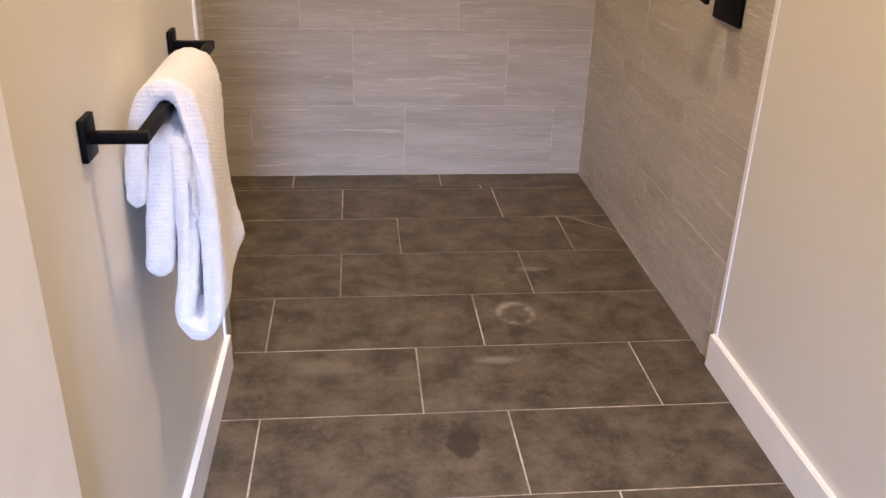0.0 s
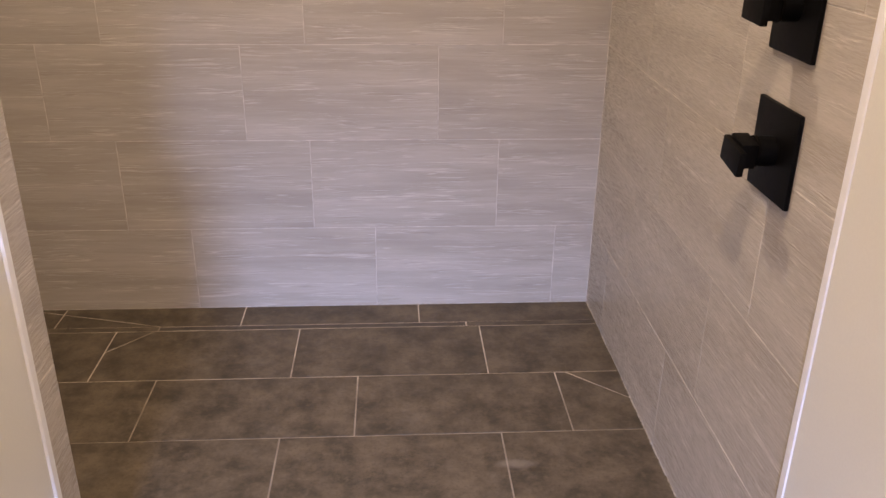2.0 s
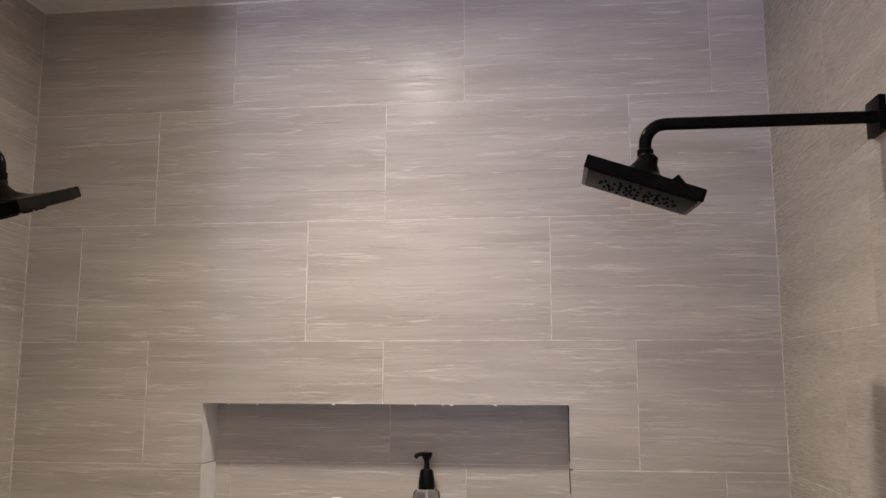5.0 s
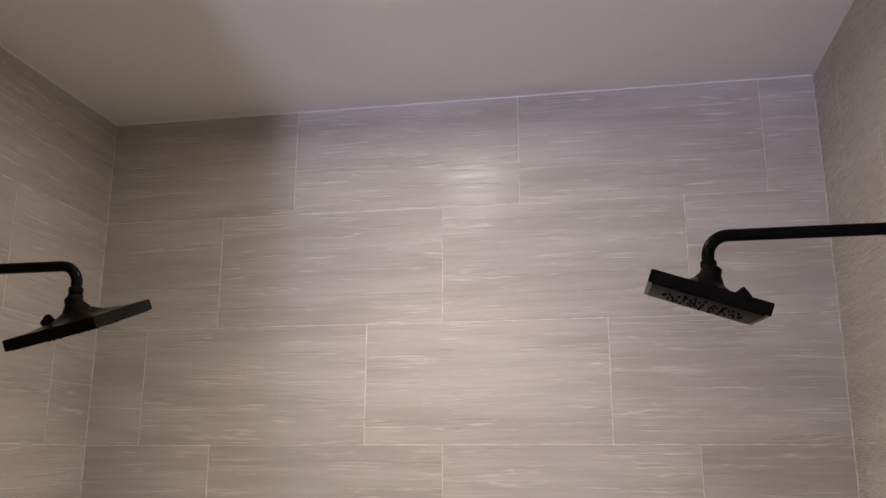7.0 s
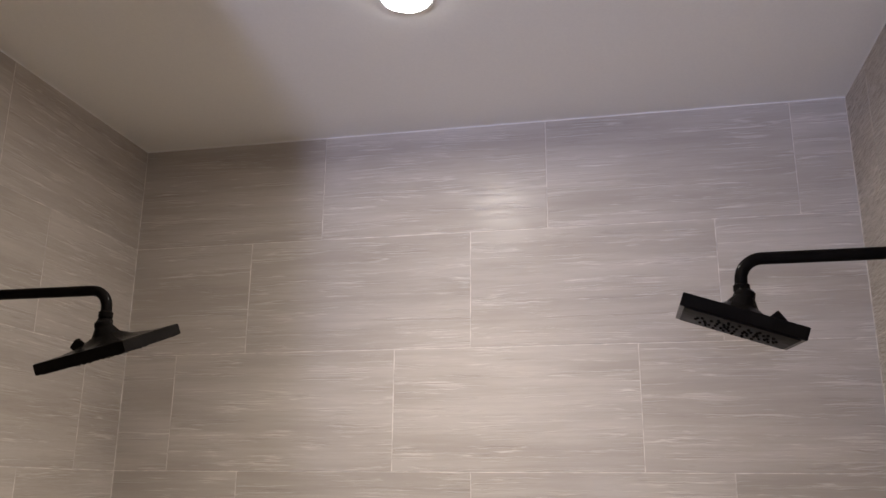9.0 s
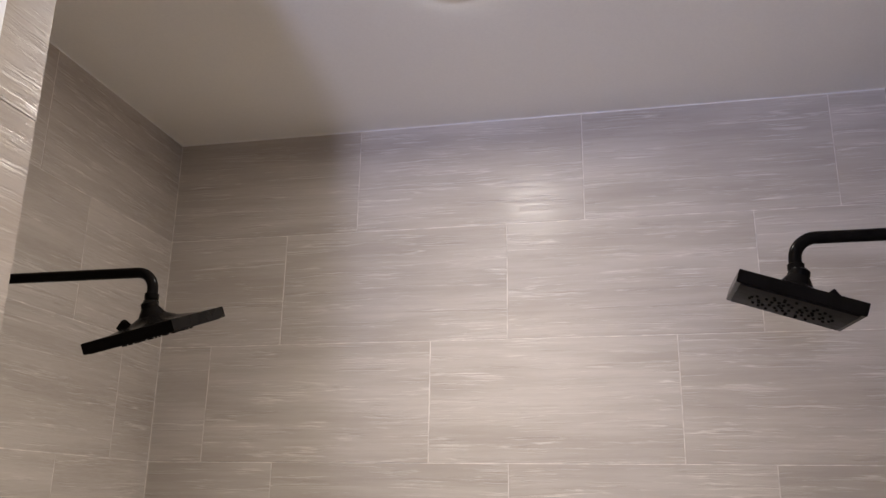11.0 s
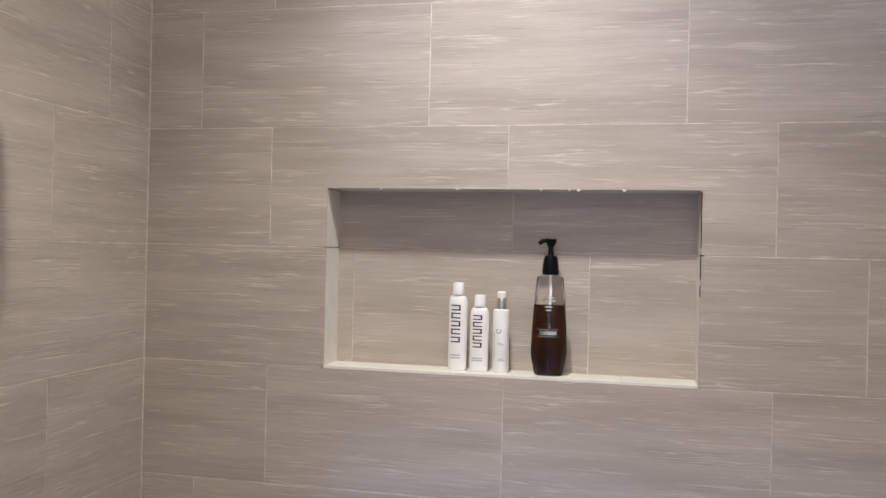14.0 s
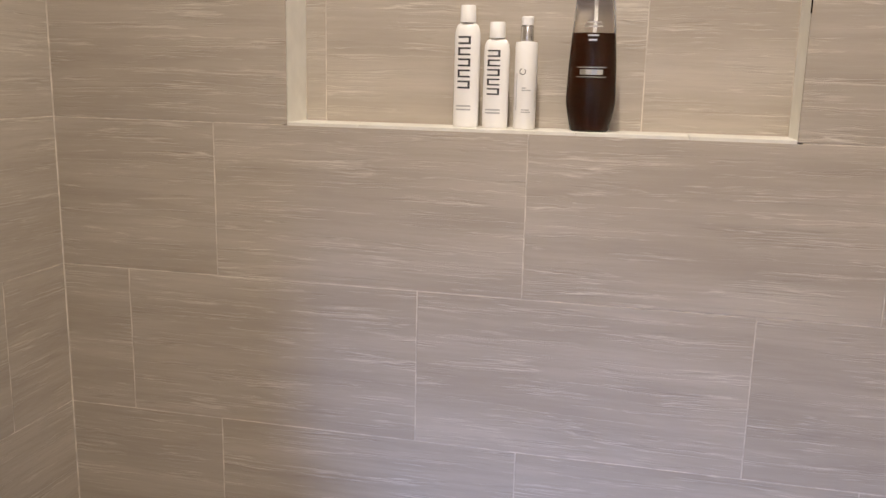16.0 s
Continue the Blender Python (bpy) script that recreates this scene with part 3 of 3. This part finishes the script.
# ---- shower heads ----
def overhead_shower(x_wall, side, y, z, at):
    """side: -1 where the arm reaches towards -x."""
    s = thing("overhead_shower", "dark bronze square rain shower head on a bent wall arm", "shower head", (x_wall, y, z), "wall shower heads")
    reach = 0.375 if side < 0 else 0.378
    part("flange", rounded_box(min(0, side * 0.012), max(0, side * 0.012), -0.03, 0.03, -0.03, 0.03, 0.003), BRONZE, s, "square bronze wall flange")
    r = 0.035
    pts = [(side * 0.008, 0, 0), (side * 0.1, 0, 0), (side * (reach - r), 0, 0)]
    for k in range(1, 9):
        a = math.pi / 2 * k / 8
        pts.append((side * (reach - r + r * math.sin(a)), 0, -r + r * math.cos(a)))
    pts.append((side * reach, 0, -0.055))
    part("arm", tube(pts, 0.0105), BRONZE, s, "bent tubular bronze arm")
    bm = lathe([(0.011, 0), (0.0135, -0.002), (0.0135, -0.012), (0.0115, -0.014), (0.0145, -0.016), (0.0145, -0.024), (0.010, -0.028)], 20)
    bm.transform(pose(side * reach, 0, -0.042))
    part("coupling", bm, BRONZE, s)
    tilt = pose(-x_wall, -y, -z) @ at
    w = 0.095
    # square plate with a flared neck
    bm = bmesh.new()
    levels = [(w - 0.0014, -0.012), (w, -0.0106), (w, 0.0078), (w - 0.0014, 0.0092), (w - 0.004, 0.0095), (0.066, 0.011), (0.042, 0.017), (0.026, 0.027), (0.019, 0.038), (0.015, 0.044)]
    rings = []
    for i, (h, zz) in enumerate(levels):
        n, ring = 8, []
        blend = 0 if i < 5 else min(1, (i - 4) / 3)
        for k in range(4 * n):
            e, f = divmod(k, n)
            t = f / n * 2 - 1
            qx, qy = ((t, -1), (1, t), (-t, 1), (-1, -t))[e]
            q = Vector((qx, qy, 0))
            q = q.lerp(q.normalized(), blend) * h
            ring.append(bm.verts.new((q.x, q.y, zz)))
        rings.append(ring)
    for a, b in zip(rings, rings[1:]):
        for k in range(len(a)):
            bm.faces.new((a[k], a[(k + 1) % len(a)], b[(k + 1) % len(b)], b[k]))
    bm.faces.new(rings[0][::-1]), bm.faces.new(rings[-1])
    bm.transform(tilt)
    plate = part("head", bm, BRONZE, s, "square bronze spray plate with a flared neck", smooth=0.38)
    bm = lathe([(0.015, 0.0), (0.0165, 0.004), (0.015, 0.012), (0.009, 0.016), (0, 0.017)], 20)
    bm.transform(tilt @ pose(0, 0, 0.040))
    part("ball_joint", bm, BRONZE, s)
    bm = rounded_box(-0.011, 0.011, -0.007, 0.007, 0, 0.024, 0.003)
    bm.transform(tilt @ pose(side * -0.048, -0.012, 0.008, 0, side * -35, 0))
    part("spray_lever", bm, BRONZE, s, "small bronze spray lever")
    bm = rounded_box(-w + 0.0075, w - 0.0075, -w + 0.0075, w - 0.0075, -0.0135, -0.011, 0.001)
    bm.transform(tilt)
    part("spray_face", bm, FACE, plate, "dark square spray face")
    bm = bmesh.new()
    for rad, n in ((0.018, 8), (0.034, 14), (0.05, 20), (0.064, 24)):
        for k in range(n):
            if rad > 0.03 and k % 4 == 3:
                continue
            a = 2 * math.pi * k / n
            m = lathe([(0.0026, -0.0125), (0.0024, -0.0155), (0.0012, -0.0165), (0, -0.0165)], 6)
            m.transform(tilt @ pose(rad * math.cos(a), rad * math.sin(a), 0))
            tmp = bpy.data.meshes.new("nub")
            m.to_mesh(tmp), m.free()
            bm.from_mesh(tmp)
            bpy.data.meshes.remove(tmp)
    tagged(part("nozzle_field", bm, RUBBER, plate, "rubber spray nozzles"), kind="stuff")
    return s


overhead_shower(X_RIGHT, -1, 3.328, 2.151, pose(0.817, 3.324, 2.046, 4.8, 18.8, 0.6))
overhead_shower(X_LEFT, 1, 3.328, 2.146, pose(-0.318, 3.327, 2.033, 20.0, -11.2, -4.9))


# ---- shower valves ----
def valve(y, z, turn):
    v = thing("shower_valve", "matte black square shower valve with a block handle", "shower valve", (X_RIGHT, y, z), "shower valves")
    part("escutcheon", rounded_box(-0.009, -0.0002, -0.0835, 0.0835, -0.0835, 0.0835, 0.002), BLACK, v, "square matte black wall plate")
    bm = lathe([(0.027, 0), (0.027, 0.034), (0.0255, 0.036), (0.0255, 0.040), (0.0, 0.040)], 28)
    bm.transform(pose(-0.0085, 0, 0, 0, -90, 0))
    part("stem", bm, BLACK, v, "black round valve stem")
    turn_m = pose(0, 0, 0, turn, 0, 0)
    bm = rounded_box(-0.0765, -0.046, -0.028, 0.028, -0.022, 0.024, 0.003)
    bm.transform(turn_m)
    h = part("handle", bm, BLACK, v, "black block handle")
    bm = rounded_box(-0.088, -0.0755, -0.052, 0.032, -0.026, 0.019, 0.0025)
    bm.transform(turn_m)
    part("lever", bm, BLACK, h, "flat black lever")
    bm = lathe([(0.0285, 0), (0.0285, 0.004), (0.0275, 0.005), (0.0, 0.005)], 28)
    bm.transform(pose(-0.040, 0, 0, 0, -90, 0))
    part("ring", bm, BRONZE, v)
    return v


valve(2.748, 1.197, 2)
valve(2.748, 0.945, 8)


# ---- towel bar and towel ----
BAR_X, BAR_Z, BAR_Y0, BAR_Y1 = -0.004, 0.893, 1.730, 2.295


def towel_bar():
    b = thing("towel_bar", "square matte black towel bar fixed to the wall", "towel bar", (X_STUB, (BAR_Y0 + BAR_Y1) / 2, BAR_Z))
    half = (BAR_Y1 - BAR_Y0) / 2
    dx = BAR_X - X_STUB
    for y in (-half, half):
        p = part("wall_plate", rounded_box(0.0003, 0.009, y - 0.024, y + 0.024, -0.028, 0.028, 0.0015), BLACK, b)
        part("post", rounded_box(0.008, dx + 0.0075, y - 0.0075, y + 0.0075, -0.0075, 0.0075, 0.001), BLACK, p)
    part("rail", rounded_box(dx - 0.0075, dx + 0.0075, -half + 0.0076, half - 0.0076, -0.0075, 0.0075, 0.001), BLACK, b)
    return b


towel_bar()


def cloth(bm, path, half, y0, y1, ny=44, lean=0.0, seed=0, end_wave=0.008, rise=0.0, tuck=0.0):
    """A thick soft layer: a path in x, z with rounded ends, swept along y."""
    pts = [Vector((p[0], 0, p[1])) for p in path]
    fine = []
    for i in range(len(pts) - 1):
        p0, p1, p2, p3 = pts[max(i - 1, 0)], pts[i], pts[i + 1], pts[min(i + 2, len(pts) - 1)]
        for k in range(7):
            t = k / 7
            fine.append(0.5 * ((2 * p1) + (p2 - p0) * t + (2 * p0 - 5 * p1 + 4 * p2 - p3) * t * t + (3 * p1 - p0 - 3 * p2 + p3) * t ** 3))
    fine.append(pts[-1])
    left, right = [], []
    for i, p in enumerate(fine):
        d = (fine[min(i + 1, len(fine) - 1)] - fine[max(i - 1, 0)]).normalized()
        n = Vector((-d.z, 0, d.x))
        left.append(p + n * half), right.append(p - n * half)
    d = (fine[-1] - fine[-2]).normalized()
    cap = [fine[-1] + half * (math.cos(a) * Vector((-d.z, 0, d.x)) + math.sin(a) * d) for a in (0.5, 1.05, 1.57, 2.1, 2.64)]
    d0 = (fine[0] - fine[1]).normalized()
    cap0 = [fine[0] + half * (math.cos(a) * Vector((-d0.z, 0, d0.x)) + math.sin(a) * d0) for a in (0.5, 1.05, 1.57, 2.1, 2.64)]
    loop = left + cap + right[::-1] + cap0
    zs = [p.z for p in loop]
    ztop, zbot = max(zs), min(zs)
    rows = []
    for j in range(ny + 1):
        s = j / ny
        edge = min(s, 1 - s) * ny
        pinch = 1.0 if edge >= 2 else (0.62, 0.9)[int(edge)]
        row = []
        for i, p in enumerate(loop):
            c = fine[min(range(len(fine)), key=lambda q: (fine[q] - p).length_squared)] if pinch < 1 else p
            q = c.lerp(p, pinch)
            low = (ztop - q.z) / (ztop - zbot)
            y = y0 + (y1 - y0) * s + low * (0.055 * (s - 0.45)) + end_wave * noise.noise(Vector((q.x * 20 + seed, q.z * 9, s * 3)))
            low = low ** 1.3
            dx = 0.010 * low * noise.noise(Vector((s * 2.6 + seed * 3.1, q.z * 5, 1.7))) + lean * low ** 2.5 * s - tuck * s * math.sin(math.pi * min(1, low))
            dz = rise * low * s + 0.012 * low * noise.noise(Vector((s * 2.2, seed * 2.3, q.x * 12)))
            f = 0.0022 * noise.noise(Vector((q.x * 150, y * 150, q.z * 150)))
            row.append(bm.verts.new((q.x + dx + f, y, q.z + dz + f)))
        rows.append(row)
    n = len(loop)
    for a, b in zip(rows, rows[1:]):
        for i in range(n):
            bm.faces.new((a[i], a[(i + 1) % n], b[(i + 1) % n], b[i]))
    bm.faces.new(rows[0][::-1]), bm.faces.new(rows[-1])


def towel():
    bm = bmesh.new()
    x, z = BAR_X, BAR_Z
    y0, y1 = 1.868, 2.095
    # outer layer, over the rail, folded back up at the front
    cloth(bm, [(x - 0.053, z - 0.138), (x - 0.051, z - 0.09), (x - 0.041, z - 0.033), (x - 0.024, z + 0.010), (x, z + 0.025), (x + 0.025, z + 0.012),
               (x + 0.039, z - 0.035), (x + 0.0455, z - 0.115), (x + 0.048, z - 0.195), (x + 0.047, z - 0.295), (x + 0.041, z - 0.345), (x + 0.020, z - 0.364),
               (x - 0.001, z - 0.342), (x + 0.007, z - 0.285), (x + 0.0145, z - 0.21), (x + 0.016, z - 0.13), (x + 0.013, z - 0.055)],
          0.0162, y0, y1, lean=0.016, seed=1, rise=0.05, tuck=0.022)
    # inner folds
    cloth(bm, [(x - 0.009, z - 0.047), (x - 0.015, z - 0.10), (x - 0.023, z - 0.16), (x - 0.033, z - 0.245)], 0.0215, y0 + 0.006, y1 - 0.01, seed=2)
    ob = tagged(part("hand_towel", bm, TERRY, smooth=3.0), "thick white terry towel folded over the towel bar", "towel")
    return ob


towel()


# ---- bottles in the niche ----
SILL = NZ0 + 0.0052


def bottle_shape(levels, seg=28, depth=0.62):
    """An oval bottle: (half width, height) levels."""
    bm = lathe(levels, seg)
    bm.transform(Matrix.Diagonal((1, depth, 1, 1)))
    return bm


def curved_mark(x0, x1, z0, z1, radius, depth):
    """A thin printed mark that follows the front of an oval bottle."""
    bm = bmesh.new()
    cols = []
    for i in range(5):
        x = x0 + (x1 - x0) * i / 4
        y = -math.sqrt(max(0, 1 - (x / radius) ** 2)) * radius * depth
        cols.append([bm.verts.new((x, y + dy, z)) for dy, z in ((-0.0004, z0), (-0.0004, z1), (0.001, z1), (0.001, z0))])
    for a, b in zip(cols, cols[1:]):
        for k in range(4):
            bm.faces.new((a[k], b[k], b[(k + 1) % 4], a[(k + 1) % 4]))
    bm.faces.new(cols[0]), bm.faces.new(cols[-1][::-1])
    return bm


def oval_bottle(at, h, r, cap_h, label):
    b = thing("shampoo_bottle", label, "bottle", at, "white bottles in the niche")
    s = h - cap_h
    part("body", bottle_shape([(r * 0.9, 0), (r * 0.98, 0.003), (r, 0.008), (r, s - 0.024), (r * 0.98, s - 0.017), (r * 0.92, s - 0.009), (r * 0.80, s - 0.003), (r * 0.62, s), (0, s + 0.0005)]), WHITE_PLASTIC, b)
    part("cap", lathe([(0.0, s + 0.001), (r * 0.61, s + 0.001), (r * 0.62, s + 0.003), (r * 0.58, h - 0.002), (r * 0.54, h), (0, h)], 24), WHITE_PLASTIC, b, "white screw cap")
    # tall printed mark down the bottle as plain bars
    z0, z1 = s * 0.37, s * 0.90
    n = 5
    step = (z1 - z0) / n
    for k in range(n):
        a = z0 + step * k
        part("print", curved_mark(-r * 0.62, r * 0.36, a + step * 0.06, a + step * 0.22, r, 0.62), INK, b, "dark printed bar", smooth=0)
        part("print", curved_mark(-r * 0.62, r * 0.36, a + step * 0.62, a + step * 0.78, r, 0.62), INK, b, smooth=0)
        side = -1 if k % 2 else 1
        x0 = -r * 0.62 if side < 0 else r * 0.20
        part("print", curved_mark(x0, x0 + r * 0.16, a + step * 0.22, a + step * 0.62, r, 0.62), INK, b, smooth=0)
    for a in (0.2, 0.165):
        part("small_print", curved_mark(-r * 0.7, r * 0.45, s * a, s * a + 0.0028, r, 0.62), PALE_INK, b, smooth=0)
    return b


oval_bottle((0.129, 4.048, SILL), 0.219, 0.0238, 0.032, "tall white plastic shampoo bottle with a dark vertical print")
oval_bottle((0.184, 4.048, SILL), 0.190, 0.0238, 0.030, "shorter white plastic conditioner bottle with a dark vertical print")


def spray_bottle(at):
    b = thing("spray_bottle", "slim white spray bottle with silver and clear cap", "bottle", at, "white bottles in the niche")
    r, s = 0.0205, 0.155
    part("body", lathe([(r * 0.94, 0), (r, 0.003), (r, s - 0.004), (r * 0.94, s), (r * 0.6, s + 0.001), (0, s + 0.001)]), WHITE_PLASTIC, b)
    part("collar", lathe([(0.0, s), (0.0115, s), (0.012, s + 0.002), (0.012, s + 0.027), (0.011, s + 0.029), (0, s + 0.029)], 24), SILVER, b, "shiny silver collar")
    part("cap", lathe([(0.0, s + 0.0295), (0.0115, s + 0.0295), (0.0115, s + 0.043), (0.009, s + 0.045), (0, s + 0.045)], 24), WHITE_PLASTIC, b, "white spray nozzle")
    bm = bmesh.new()
    for k in range(14):
        a = 2 * math.pi * k / 14
        for q in (0.0045, 0.0058):
            bm.verts.new((q * math.cos(a) - 0.003, -r * 0.985 - 0.0006, 0.103 + q * math.sin(a)))
    bm.verts.ensure_lookup_table()
    for k in range(14):
        if k in (2, 3):
            continue
        j = (k + 1) % 14
        bm.faces.new((bm.verts[2 * k], bm.verts[2 * j], bm.verts[2 * j + 1], bm.verts[2 * k + 1]))
    part("print", bm, INK, b, "round printed mark", smooth=0)
    part("print", curved_mark(-0.0145, -0.0132, 0.035, 0.10, r, 1.0), PALE_INK, b, smooth=0)
    for z, x1 in ((0.073, 0.004), (0.069, 0.012), (0.034, 0.01), (0.030, 0.012)):
        part("small_print", curved_mark(-0.004, x1, z, z + 0.0018, r, 1.0), PALE_INK, b, smooth=0)
    return b


spray_bottle((0.238, 4.05, SILL))


def pump_bottle(at):
    b = thing("pump_bottle", "large clear pump bottle half full of dark amber gel", "bottle", at)
    prof = [(0.031, 0.0), (0.0348, 0.003), (0.0362, 0.010), (0.0385, 0.022), (0.0425, 0.040), (0.0444, 0.055), (0.0438, 0.075), (0.0418, 0.12), (0.0382, 0.175), (0.0345, 0.218), (0.0328, 0.234), (0.0305, 0.2395), (0.022, 0.2425), (0.015, 0.245)]
    part("body", bottle_shape(prof + [(0, 0.245)], 36, 0.62), CLEAR, b, "clear plastic bottle body").visible_shadow = False
    fill = 0.172
    gel = [(r - 0.0018, max(z, 0.003)) for r, z in prof if z < fill] + [(0.0368, fill), (0, fill)]
    part("gel", bottle_shape([(0, 0.003)] + gel, 36, 0.61), AMBER, b, "dark amber gel")
    part("tube", tube([(0, 0, 0.16), (0.002, 0, 0.2), (0, 0, 0.245)], 0.003, 10), WHITE_PLASTIC, b)
    part("collar", lathe([(0, 0.2452), (0.0195, 0.2452), (0.0205, 0.248), (0.0190, 0.27), (0.0165, 0.286), (0.0135, 0.292), (0, 0.292)], 28), PUMP_BLACK, b, "black pump collar")
    p = part("pump", lathe([(0, 0.292), (0.0078, 0.292), (0.0062, 0.306), (0.0065, 0.312), (0.0095, 0.317), (0.0135, 0.325), (0.0135, 0.332), (0, 0.334)], 24), PUMP_BLACK, b, "black pump head")
    part("spout", tube([(0.004, 0, 0.327), (-0.012, -0.003, 0.3285), (-0.022, -0.006, 0.3265), (-0.028, -0.0075, 0.3195)], 0.0055, 12), PUMP_BLACK, p)
    for z0, z1, x0, x1 in ((0.112, 0.1135, -0.026, 0.026), (0.0955, 0.097, -0.026, 0.026), (0.100, 0.109, -0.02, 0.02)):
        part("print", curved_mark(x0, x1, z0, z1, 0.0434, 0.63), SILVER, b, "pale silver print", smooth=0)
    for z, w in ((0.188, 0.013), (0.181, 0.016), (0.166, 0.010), (0.158, 0.007)):
        part("small_print", curved_mark(-w, w, z, z + 0.003, 0.0386, 0.635), SILVER, b, smooth=0)
    return b


pump_bottle((0.357, 4.045, SILL))

build_tiles()
